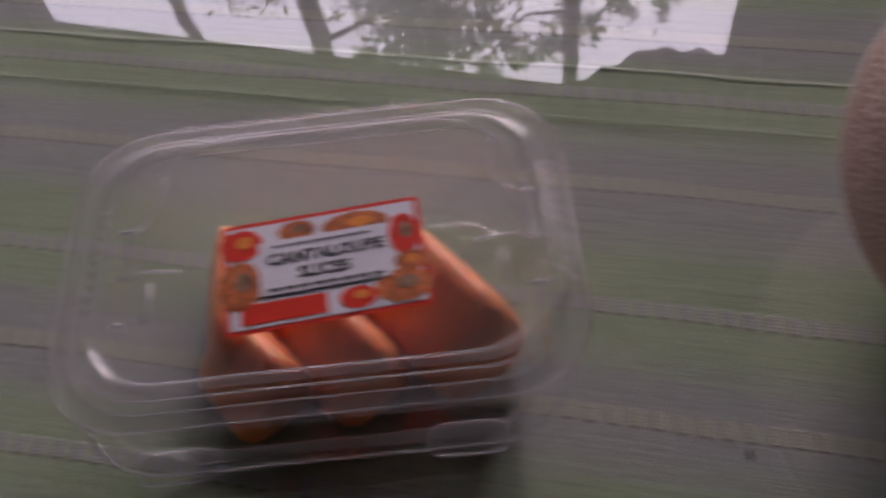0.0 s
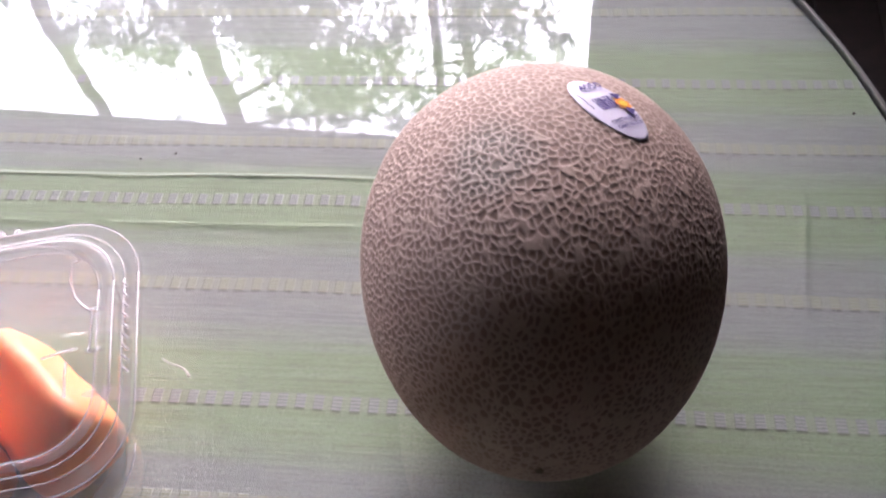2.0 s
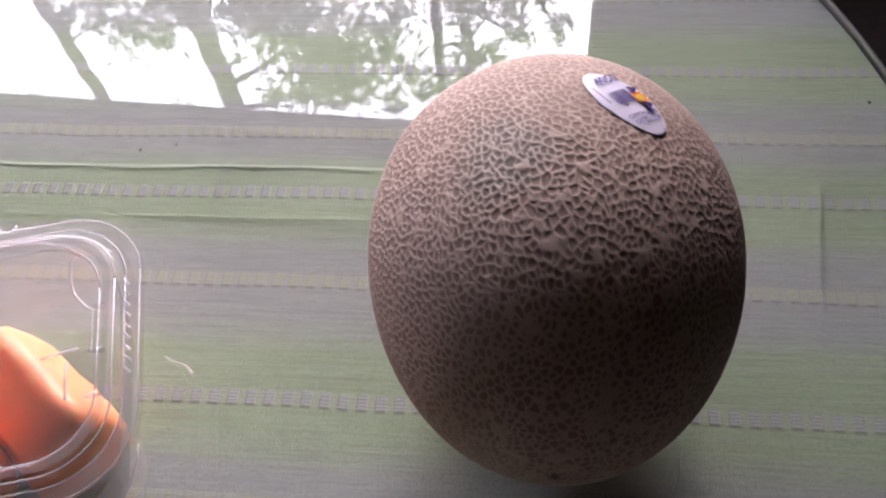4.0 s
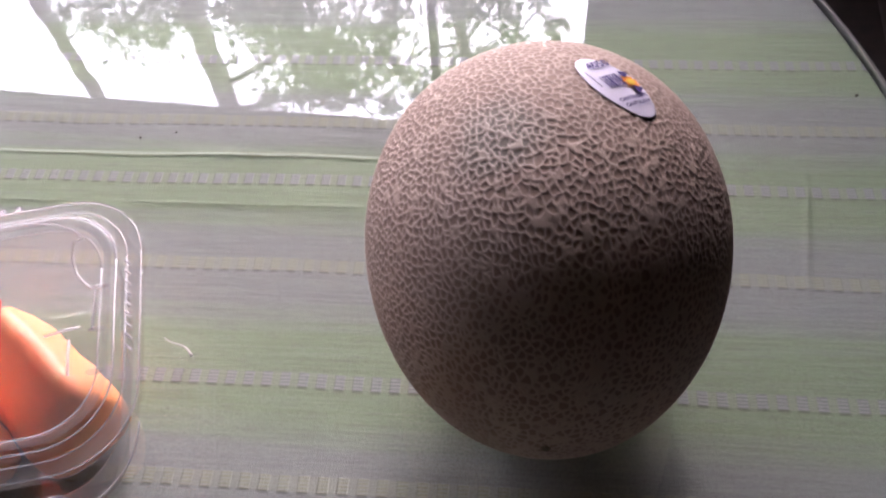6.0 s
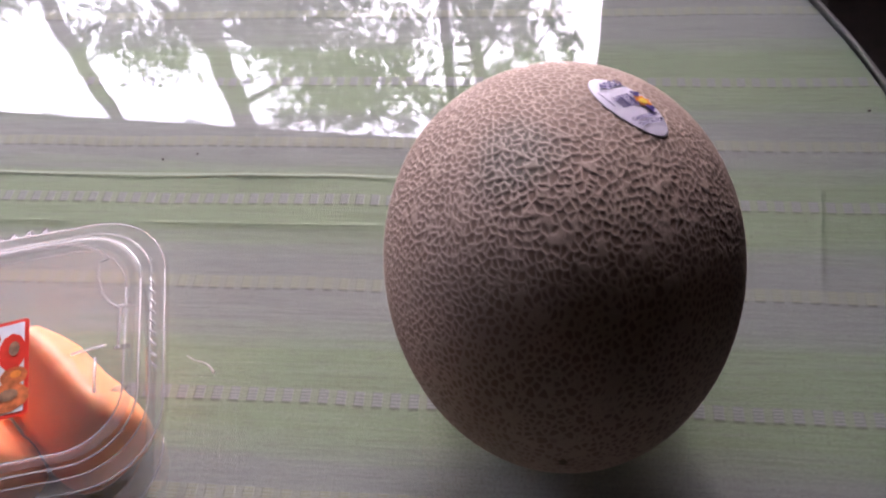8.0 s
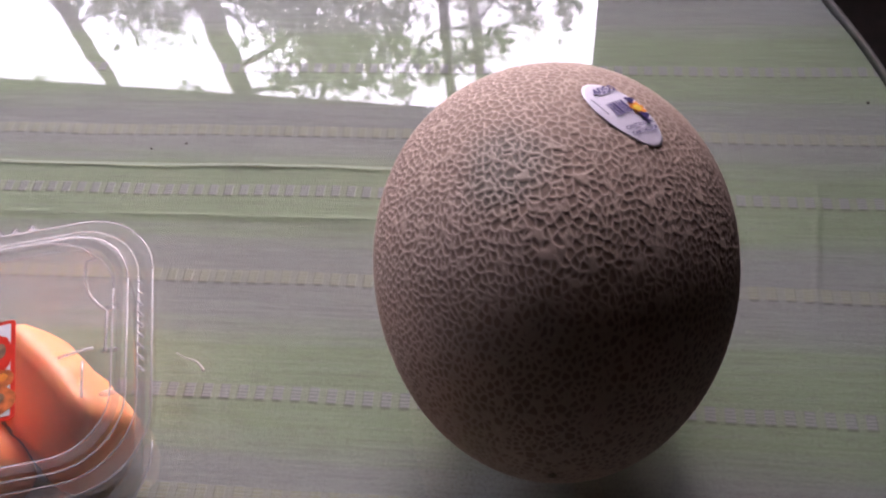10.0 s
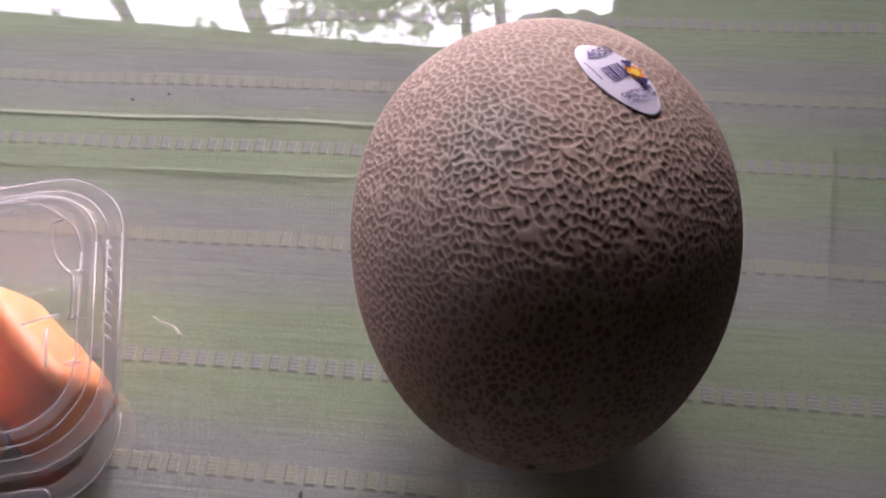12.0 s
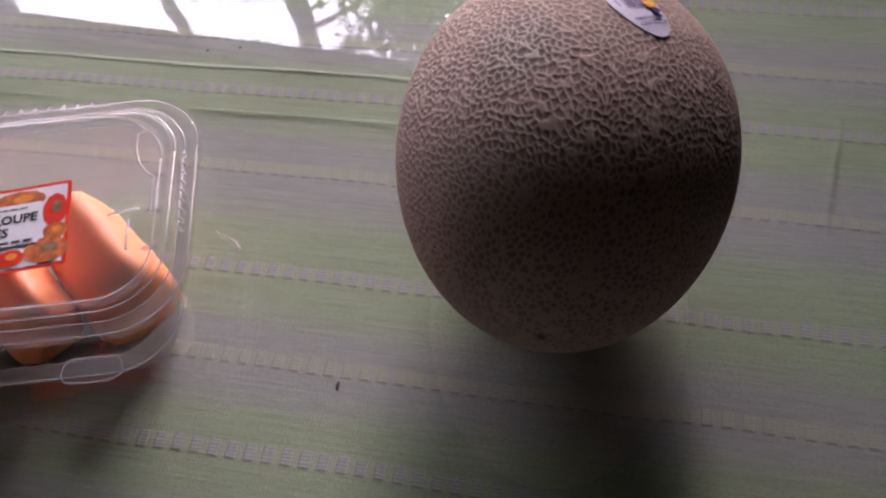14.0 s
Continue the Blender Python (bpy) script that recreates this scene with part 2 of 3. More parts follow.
INK = plain("violet_ink", (0.045, 0.025, 0.16), 0.4, 0.0, 400, 0.1, 0.02)
INK_BLACK = plain("black_ink", (0.02, 0.02, 0.025), 0.4, 0.0, 400, 0.1, 0.02)
ORANGE = plain("orange_ink", (0.90, 0.30, 0.04), 0.4, 0.0, 400, 0.1, 0.02)
YELLOW = plain("yellow_ink", (0.92, 0.62, 0.06), 0.4, 0.0, 400, 0.1, 0.02)
LABEL_RED = plain("label_red", (0.78, 0.045, 0.02), 0.35, 0.0, 300, 0.06, 0.02)
LABEL_WHITE = plain("label_white", (0.80, 0.79, 0.84), 0.35, 0.0, 300, 0.03, 0.02)
LABEL_FRUIT = plain("label_fruit", (0.62, 0.17, 0.05), 0.4, 0.0, 260, 0.35, 0.02)
LABEL_RINDS = plain("label_rind", (0.30, 0.17, 0.10), 0.4, 0.0, 260, 0.35, 0.02)
CRUMB = plain("dark_crumb", (0.05, 0.04, 0.03), 0.8, 0.0, 900, 0.2, 0.2)


# ---- builders ----
def thing(name, mesh, material, label="", category="", group="", kind="", smooth=False):
    ob = new(name, mesh)
    if mesh is not None and material is not None:
        mesh.materials.append(material)
        if smooth:
            mesh.shade_smooth()
    return tagged(ob, label, category, group, kind)


def part(name, mesh, material, parent, label="", smooth=False):
    ob = thing(name, mesh, material, label, smooth=smooth)
    ob.parent = parent
    return ob


def mesh_of(verts, faces, name="mesh"):
    me = bpy.data.meshes.new(name)
    me.from_pydata([tuple(v) for v in verts], [], faces)
    me.update()
    return me


def bm_mesh(bm, name="mesh"):
    me = bpy.data.meshes.new(name)
    bm.normal_update()
    bm.to_mesh(me)
    bm.free()
    return me


def box_mesh(lo, hi, bevel=0.0):
    bm = bmesh.new()
    size = Vector(hi) - Vector(lo)
    mid = (Vector(hi) + Vector(lo)) / 2
    bmesh.ops.create_cube(bm, size=1.0, matrix=Matrix.Translation(mid) @ Matrix.Diagonal((*size, 1)))
    if bevel:
        bmesh.ops.bevel(bm, geom=bm.edges[:], offset=bevel, segments=2, affect="EDGES")
    return bm_mesh(bm)


def rounded(w, d, r, n=10):
    """The outline of a rounded rectangle about the origin, from its right side round by the back."""
    pts = []
    for cx, cy, a0 in ((w / 2 - r, d / 2 - r, 0), (-w / 2 + r, d / 2 - r, 90), (-w / 2 + r, -d / 2 + r, 180), (w / 2 - r, -d / 2 + r, 270)):
        for i in range(n + 1):
            a = radians(a0 + 90 * i / n)
            pts.append((cx + r * math.cos(a), cy + r * math.sin(a)))
    return pts


def loft(loops, cap_start=False, cap_end=False):
    verts, faces, n = [], [], len(loops[0])
    for lp in loops:
        verts += lp
    for i in range(len(loops) - 1):
        for j in range(n):
            k = (j + 1) % n
            faces.append((i * n + j, i * n + k, (i + 1) * n + k, (i + 1) * n + j))
    if cap_start:
        faces.append(tuple(reversed(range(n))))
    if cap_end:
        faces.append(tuple(range((len(loops) - 1) * n, len(loops) * n)))
    return mesh_of(verts, faces)


def tube_mesh(points, radii, sides=10):
    loops = []
    for i, p in enumerate(points):
        a, b = points[max(i - 1, 0)], points[min(i + 1, len(points) - 1)]
        d = (Vector(b) - Vector(a)).normalized()
        u = d.orthogonal().normalized()
        if loops:
            u = (ref - d * ref.dot(d)).normalized()
        ref = u
        v = d.cross(u)
        loops.append([tuple(Vector(p) + radii[i] * (math.cos(t) * u + math.sin(t) * v)) for t in [2 * math.pi * s / sides for s in range(sides)]])
    return loft(loops, True, True)


def text_mesh(words, size):
    """Flat letters about the origin, of that cap height, as a mesh."""
    cu = bpy.data.curves.new("letters", "FONT")
    cu.body, cu.size, cu.align_x, cu.align_y = words, size * 1.4, "CENTER", "CENTER"
    cu.resolution_u = 2
    cu.offset = size * 0.045
    ob = bpy.data.objects.new("letters", cu)
    scene.collection.objects.link(ob)
    me = bpy.data.meshes.new_from_object(ob.evaluated_get(bpy.context.evaluated_depsgraph_get()))
    bpy.data.objects.remove(ob)
    bpy.data.curves.remove(cu)
    return me


# ---- the room ----
FLOOR, CEILING = -0.75, 1.86
X0, X1, Y0, Y1 = -3.2, 2.2, -2.4, 2.049
WIN = (-2.2, 0.219, 0.05, 1.765)
ROOM = pose(0, 0, 0, 0, 0, -4.3)

thing("floor", box_mesh((X0, Y0, FLOOR - 0.1), (X1, Y1, FLOOR)), DARKWOOD, "dark stained wooden plank floor", "floor", kind="structure")
floor_ob = bpy.data.objects["floor"]
floor_ob.matrix_world = ROOM
thing("ceiling", box_mesh((X0, Y0, CEILING), (X1, Y1 + 0.10, CEILING + 0.12)), CEIL, "plain brown painted ceiling", "ceiling", kind="structure").matrix_world = ROOM
thing("wall_south", box_mesh((X0, Y0 - 0.12, FLOOR - 0.1), (X1, Y0, CEILING)), WALL, "plain dark brown painted room wall", "wall", kind="structure").matrix_world = ROOM
thing("wall_west", box_mesh((X0 - 0.12, Y0 - 0.12, FLOOR - 0.1), (X0, Y1 + 0.10, CEILING)), WALL, "plain dark brown painted room wall", "wall", kind="structure").matrix_world = ROOM
thing("wall_east", box_mesh((X1, Y0 - 0.12, FLOOR - 0.1), (X1 + 0.12, Y1 + 0.10, CEILING)), WALL, "plain dark brown painted room wall", "wall", kind="structure").matrix_world = ROOM


def wall_with_opening():
    bm = bmesh.new()
    a, b, lo, hi = WIN
    for p, q in (((X0, Y1, FLOOR - 0.1), (a, Y1 + 0.10, CEILING)), ((b, Y1, FLOOR - 0.1), (X1, Y1 + 0.10, CEILING)), ((a, Y1, FLOOR - 0.1), (b, Y1 + 0.10, lo)), ((a, Y1, hi), (b, Y1 + 0.10, CEILING))):
        size, mid = Vector(q) - Vector(p), (Vector(q) + Vector(p)) / 2
        bmesh.ops.create_cube(bm, size=1.0, matrix=Matrix.Translation(mid) @ Matrix.Diagonal((*size, 1)))
    return bm_mesh(bm)


thing("wall_north", wall_with_opening(), WALL, "dark brown painted wall with a wide window opening", "wall", kind="structure").matrix_world = ROOM


def build_window():
    a, b, lo, hi = WIN
    win = thing("window_1", None, None, "wide picture window with one slim upright bar, trees outside", "window", kind="structure")
    win.matrix_world = ROOM
    w = 0.014
    for name, p, q in (("window_frame", (a - 0.004, Y1 + 0.03, lo - 0.003), (a + w, Y1 + 0.07, hi + 0.004)), ("window_frame", (b - w, Y1 + 0.03, lo - 0.003), (b + 0.004, Y1 + 0.07, hi + 0.004)), ("window_frame", (a + w, Y1 + 0.03, hi - w), (b - w, Y1 + 0.07, hi + 0.004)), ("window_frame", (a + w, Y1 + 0.03, lo - 0.003), (b - w, Y1 + 0.07, lo + w)), ("window_bar", (-0.250, Y1 + 0.03, lo + w), (-0.224, Y1 + 0.07, hi - w))):
        part(name, box_mesh(p, q, 0.003), FRAME, win)
    for p, q in ((a + w, -0.250), (-0.224, b - w)):
        pane = part("pane", box_mesh((p, Y1 + 0.048, lo + w), (q, Y1 + 0.053, hi - w)), PANE, win)
        pane.visible_shadow = False
    part("window_sill", box_mesh((a - 0.05, Y1 - 0.08, lo - 0.035), (b + 0.05, Y1 - 0.002, lo - 0.004), 0.006), FRAME, win)


build_window()


def build_swag():
    """A dark cloth swag gathered over the upper corner of the window."""
    n, m = 60, 14
    verts, faces = [], []
    for i in range(n + 1):
        f = i / n
        x = -0.36 + f * 0.66
        low = 1.75 - 0.315 * min(1.0, max(0.0, (x + 0.36) / 0.35)) - 0.006 * math.sin(f * 9)
        for j in range(m + 1):
            g = j / m
            z = 1.81 + (low - 1.81) * g
            verts.append((x, Y1 - 0.03 - 0.012 * math.sin(f * 46 + g * 2.0) * (0.4 + 0.6 * g), z))
    for i in range(n):
        for j in range(m):
            k = i * (m + 1) + j
            faces.append((k, k + m + 1, k + m + 2, k + 1))
    me = mesh_of(verts, faces)
    ob = thing("curtain_swag", me, DRAPE, "dark gathered cloth swag hung over the window corner", "curtain", smooth=True)
    ob.matrix_world = ROOM
    so = ob.modifiers.new("thickness", "SOLIDIFY")
    so.thickness = 0.004


build_swag()

# ---- outside: ground and trees ----
thing("ground", mesh_of([(-900, -900, -1.0), (900, -900, -1.0), (900, 1500, -1.0), (-900, 1500, -1.0)], [(0, 1, 2, 3)]), GRASS, "rough green grass ground outside the window", "ground", kind="structure")


def spot6(px, py):
    """A place in the plane of the trees, six metres out, from even steps across and up."""
    return Vector((-4.503 + 0.005194 * px - 0.003058 * py + 3.42e-6 * px * py - 3.8e-7 * px * px, 6.0, 3.942 + 6.3e-5 * px + 0.005814 * py + 4.1e-6 * py * py))


def crown_mesh(clumps, rng, size):
    verts, faces = [], []
    for px, py, r in clumps:
        c = spot6(px, py)
        rad = r * 0.0056
        for _ in range(int(10 + 3300 * rad * rad)):
            p = c + Vector((rng.gauss(0, rad * 0.55), rng.gauss(0, rad * 0.7), rng.gauss(0, rad * 0.55)))
            d = Vector((rng.gauss(0, 1), rng.gauss(0, 0.6), rng.gauss(-0.4, 1))).normalized()
            s = d.cross(Vector((rng.gauss(0, 0.4), -1, rng.gauss(0, 0.4)))).normalized()
            ln, wd = size * rng.uniform(0.6, 1.3), size * rng.uniform(0.22, 0.4)
            k = len(verts)
            verts += [p - d * ln / 2, p + s * wd / 2, p + d * ln / 2, p - s * wd / 2]
            faces.append((k, k + 1, k + 2, k + 3))
    return mesh_of(verts, faces)


def stem(points, r0, r1, rng, sides=10):
    """A tapered, slightly crooked stem through the places given."""
    pts, radii = [], []
    n = len(points) - 1
    for i in range(n):
        for s in range(6):
            f = s / 6
            p = Vector(points[i]).lerp(Vector(points[i + 1]), f)
            pts.append(p + Vector((rng.gauss(0, r0 * 0.12), rng.gauss(0, r0 * 0.12), 0)))
            radii.append((r0 + (r1 - r0) * (i + f) / n) * rng.uniform(0.92, 1.08))
    pts.append(Vector(points[-1]))
    radii.append(r1)
    return tube_mesh(pts, radii, sides)


def build_tree(label, trunk, r0, r1, limbs, clumps, seed, leaf=0.12):
    rng = random.Random(seed)
    tree = thing("tree", None, None, label, "tree", group="trees outside the window")
    part("trunk", stem(trunk, r0, r1, rng), BARK, tree, smooth=True)
    for pts, a, b in limbs:
        part("limb", stem(pts, a, b, rng, 8), BARK, tree, smooth=True)
    part("crown", crown_mesh(clumps, rng, leaf), LEAF, tree, "small narrow green leaves in loose clumps")


P = spot6
build_tree("slim leaning tree with sparse drooping leaves", [(-4.6, 6.0, -1.0), P(85, 0), P(130, 90), P(205, 220), P(260, 420)], 0.078, 0.052,
           [([P(130, 90), P(180, 60), P(240, 70)], 0.02, 0.008), ([P(120, 75), P(150, 130), P(200, 100), P(250, 100)], 0.018, 0.006), ([P(40, 20), P(20, -40)], 0.015, 0.006)],
           [(225, 45, 30), (255, 95, 36), (205, 95, 22), (150, 75, 24), (85, 222, 9), (20, 20, 24), (60, -30, 40), (130, -50, 45), (330, 240, 10), (360, 240, 9)], 3)
build_tree("thick trunked tree with a dense hanging crown", [(-2.75, 6.3, -1.0), P(345, -30), P(380, 90), P(435, 235), P(480, 420)], 0.125, 0.09,
           [([P(385, 110), P(330, 60), P(262, 0), P(180, -80)], 0.05, 0.02), ([P(425, 200), P(500, 160), P(560, 110), P(600, 60)], 0.035, 0.012), ([P(440, 240), P(520, 225), P(640, 205)], 0.03, 0.01), ([P(365, 60), P(450, 30), P(520, 40)], 0.03, 0.01)],
           [(520, 60, 62), (565, 110, 70), (600, 165, 58), (640, 120, 50), (560, 190, 42), (490, 50, 52), (450, 20, 52), (620, 205, 35), (670, 195, 38), (505, 215, 22), (290, 120, 30), (335, 105, 26), (300, 60, 26), (350, 40, 34), (400, 10, 45), (410, -60, 70), (520, -50, 80), (620, 10, 50)], 5)
build_tree("slender tree with upright leafy sprays", [(-0.5, 6.6, -1.0), P(830, -40), P(850, 120), P(870, 420)], 0.065, 0.045,
           [([P(850, 120), P(900, 60), P(925, 20)], 0.02, 0.006), ([P(850, 120), P(780, 130), P(720, 170)], 0.02, 0.006), ([P(845, 60), P(940, 110), P(1000, 40)], 0.016, 0.005), ([P(850, 180), P(740, 210), P(690, 140)], 0.016, 0.005)],
           [(730, 70, 32), (710, 115, 30), (745, 165, 30), (690, 150, 30), (848, 50, 40), (850, 10, 34), (920, 45, 32), (985, 45, 20), (935, 100, 24), (1010, 95, 20), (780, 200, 24), (830, 170, 26), (880, 140, 26), (720, 225, 22), (900, -60, 60), (760, -60, 60)], 8)


# ---- the table ----
TABLE_AT, TABLE_HALF = (-0.170, 0.358), (0.62, 0.62)


def table_outline(inset):
    return [(TABLE_AT[0] + (TABLE_HALF[0] - inset) * math.cos(a), TABLE_AT[1] + (TABLE_HALF[1] - inset) * math.sin(a)) for a in [2 * math.pi * i / 160 for i in range(160)]]


def build_table():
    table = thing("dining_table", None, None, "round glass-topped dining table with a thin dark metal rim", "table")
    top = loft([[(x, y, z) for x, y in table_outline(i)] for i, z in ((0.004, -0.004), (0.004, 0.0032), (0.0048, 0.004))], False, True)
    g = part("glass_top", top, GLASS, table, "clear reflective sheet of glass")
    g.visible_shadow = False
    part("table_board", loft([[(x, y, z) for x, y in table_outline(i)] for i, z in ((0.02, -0.036), (0.004, -0.030), (0.004, -0.0045))], True, True), DARKWOOD, table, "dark wooden board")
    lp = [(0.0036, -0.03), (0.0012, -0.028), (0.0010, 0.003), (0.0016, 0.0046), (0.0034, 0.0046), (0.0036, 0.003)]
    part("rim", loft([[(x, y, z) for x, y in table_outline(i)] for i, z in lp]), RIM, table, "thin dark metal rim")
    for a, b in ((-0.36, -0.36), (0.36, -0.36), (-0.36, 0.36), (0.36, 0.36)):
        x, y = TABLE_AT[0] + a, TABLE_AT[1] + b
        part("leg", loft([[(x + p, y + q, z) for p, q in rounded(s, s, 0.008, 3)] for s, z in ((0.045, FLOOR + 0.0126), (0.06, -0.1), (0.065, -0.036))], True, True), DARKWOOD, table)


build_table()


def build_cloth():
    """The cloth under the glass: one sheet with a sharp crease, lesser folds and a faint sag."""
    ins = 0.0045
    cx, cy = TABLE_AT
    hw, hd = TABLE_HALF[0] - ins, TABLE_HALF[1] - ins
    x0, x1, y0, y1 = cx - hw - ins, cx + hw + ins, cy - hd - ins, cy + hd + ins

    def relief(x, y):
        z = 0.0
        wig = 0.0016 * math.sin(x * 31) + 0.0008 * math.sin(x * 83 + 1)
        z += 0.0007 * math.exp(-((y - 0.4305 - wig * 0.6) / 0.0011) ** 2) * (1 if x < 0.26 else max(0, 1 - (x - 0.26) / 0.04))
        z += 0.0009 * math.exp(-(((x - 0.034) / 0.016) ** 2)) * math.exp(-((y - 0.433 - 0.003 * math.sin(x * 420)) / 0.0022) ** 2)
        z += 0.0004 * math.exp(-((y - 0.392) / 0.0012) ** 2) * (1 if x < 0.3 else 0)
        lx = 0.3735 - 0.155 * (0.423 - y)
        if 0.343 < y < 0.425:
            z += 0.0013 * math.exp(-((x - lx) / 0.0014) ** 2)
        z += 0.0004 * noise.noise((x * 9, y * 30, 0))
        return max(0.0, z) * 0.9

    xs, ys = [], []
    x = x0 + ins
    while x < x1 - ins:
        xs.append(x)
        x += 0.0014 if 0.352 < x < 0.385 else (0.004 if -0.01 < x < 0.075 else 0.012)
    xs.append(x1 - ins)
    y = y0 + ins
    while y < y1 - ins:
        ys.append(y)
        y += 0.0009 if (0.422 < y < 0.441 or 0.388 < y < 0.397) else 0.009
    ys.append(y1 - ins)
    verts, faces = [], []
    for yy in ys:
        # rows end on the rounded outline
        reach = hw * math.sqrt(max(0.0, 1 - ((yy - cy) / hd) ** 2))
        for xx in xs:
            px = min(max(xx, cx - reach), cx + reach)
            verts.append((px, yy, relief(px, yy)))
    n = len(xs)
    for j in range(len(ys) - 1):
        for i in range(n - 1):
            k = j * n + i
            if abs(verts[k][0] - verts[k + 1][0]) < 1e-7 and abs(verts[k + n][0] - verts[k + n + 1][0]) < 1e-7:
                continue
            faces.append((k, k + 1, k + n + 1, k + n))
    ob = thing("tablecloth", mesh_of(verts, faces), CLOTH, "green and grey woven cotton cloth with dashed stripes, creased under glass", "tablecloth", smooth=True)
    ob.location.z = -0.0002


build_cloth()

# ---- the whole melon ----
def melon_width(c):
    """The melon's half-width at c, from -1 at the blossom end to 1 at the stem end."""
    return MELON_R * (1 + MELON_EGG * c + MELON_FULL * c * c)


def melon_point(direction, out=0.0):
    """The place on the melon where a ray from its middle leaves it, in the melon's own frame."""
    d = Vector(direction).normalized()
    lo, hi = 0.0, 0.2
    for _ in range(40):
        mid = (lo + hi) / 2
        p = d * mid
        c = p.z / MELON_H
        inside = abs(c) < 1 and math.hypot(p.x, p.y) < melon_width(c) * math.sqrt(1 - c * c)
        lo, hi = (mid, hi) if inside else (lo, mid)
    return d * (lo + out)


def melon_dir(x, y, z):
    """A direction of the room in the melon's own frame."""
    return MELON_M.to_3x3().transposed() @ Vector((x, y, z))


def build_melon():
    from mathutils import kdtree
    nu, nv = 680, 420
    rng = np.random.RandomState(4)
    v = np.linspace(0.0, math.pi, nv + 1)
    u = np.linspace(0, 2 * math.pi, nu, endpoint=False)
    V, U = np.meshgrid(v, u, indexing="ij")
    c = np.cos(V)
    rr = melon_width(c) * np.sin(V)
    pts = np.stack([rr * np.cos(U), rr * np.sin(U), MELON_H * c], -1).reshape(-1, 3)

    def warp(p):
        # the cells draw out lengthwise towards the blossom end
        z = (p[:, 2] / MELON_H + 1) / 2
        q = p.copy()
        q[:, 2] = 2 * MELON_H * (0.42 * z + 0.40 * z * z)
        return q * 1000.0

    count = 8600
    order = np.arange(count) + 0.5
    cs = np.clip(1 - 2 * order / count + rng.normal(0, 0.0105, count), -0.9999, 0.9999)
    us = order * 2.399963 + rng.normal(0, 0.0135, count) / np.sqrt(1 - cs * cs)
    rs = melon_width(cs) * np.sqrt(1 - cs * cs)
    seeds = warp(np.stack([rs * np.cos(us), rs * np.sin(us), MELON_H * cs], -1))
    tree = kdtree.KDTree(count)
    for i, s in enumerate(seeds):
        tree.insert(s, i)
    tree.balance()
    jit = warp(pts)
    wob = np.stack([np.sin(jit[:, (k + 1) % 3] * 1.9 + k) * 0.2 for k in range(3)], -1)
    jit = jit + wob
    gap = np.empty(len(jit))
    for i, q in enumerate(jit):
        hits = tree.find_n(q, 2)
        gap[i] = hits[1][2] - hits[0][2]
    zf = (pts[:, 2] / MELON_H + 1) / 2
    net = np.clip(1.0 - gap / (0.88 + 0.4 * np.clip(1.0 - zf * 1.6, 0, 1)), 0, 1)
    net = net * net * (3 - 2 * net)
    lumps = np.array([noise.noise((p[0] * 14, p[1] * 14, p[2] * 14)) for p in pts])
    out = net * (0.00048 * (0.30 + 0.70 * np.clip(zf * 1.8, 0, 1))) + lumps * 0.0007
    nrm = pts / np.array([MELON_R**2, MELON_R**2, MELON_H**2])
    nrm /= np.linalg.norm(nrm, axis=1, keepdims=True) + 1e-12
    pts = pts + nrm * out[:, None]
    faces = [(j * nu + i, (j + 1) * nu + i, (j + 1) * nu + (i + 1) % nu, j * nu + (i + 1) % nu) for j in range(nv) for i in range(nu)]
    me = mesh_of(pts.tolist(), faces)
    att = me.attributes.new("net", "FLOAT", "POINT")
    att.data.foreach_set("value", net.astype(np.float32))
    melon = thing("cantaloupe", me, RIND, "whole tan netted cantaloupe lying on its side on the glass", "melon", smooth=True)
    melon.matrix_world = MELON_M
    # the lowest swelling of the rind touches the glass
    melon.location.z += 0.0042 - min((MELON_M @ w.co).z for w in me.vertices)
    return melon


melon = build_melon()
SCAR = plain("scar_cork", (0.20, 0.15, 0.11), 0.9, 0.0, 500, 0.3, 0.4)


def onto_melon(me, centre, across, lift):
    """Bends a flat mesh, drawn in metres about its middle, on to the rind."""
    c = Vector(centre).normalized()
    base = melon_point(c)
    right = (Vector(across) - c * Vector(across).dot(c)).normalized()
    up = c.cross(right)
    for vert in me.vertices:
        p = base + right * vert.co.x + up * vert.co.y
        vert.co = melon_point(p, lift + vert.co.z)
    me.update()
    return me


def ring_patch(rx, ry, rise, n=24, m=5):
    """A low domed patch with an uneven edge."""
    verts, faces = [(0, 0, rise)], []
    for j in range(1, m + 1):
        for i in range(n):
            a = 2 * math.pi * i / n
            s = j / m * (1 + 0.12 * math.sin(a * 5 + 1))
            verts.append((rx * s * math.cos(a), ry * s * math.sin(a), rise * (1 - (j / m) ** 2)))
    for i in range(n):
        faces.append((0, 1 + i, 1 + (i + 1) % n))
        for j in range(m - 1):
            a, b = 1 + j * n + i, 1 + j * n + (i + 1) % n
            faces.append((a, a + n, b + n, b))
    return mesh_of(verts, faces)


part("stem_scar", onto_melon(ring_patch(0.009, 0.008, 0.0012), (0.05, 0.0, 1.0), (1, 0, 0), 0.0006), SCAR, melon, "dry brown stem scar", smooth=True)
part("blossom_scar", onto_melon(ring_patch(0.0018, 0.0028, 0.0008), melon_dir(0.012, -0.998, 0.058), (1, 0, 0), 0.0006), SCAR, melon, "dark corky blossom scar", smooth=True)


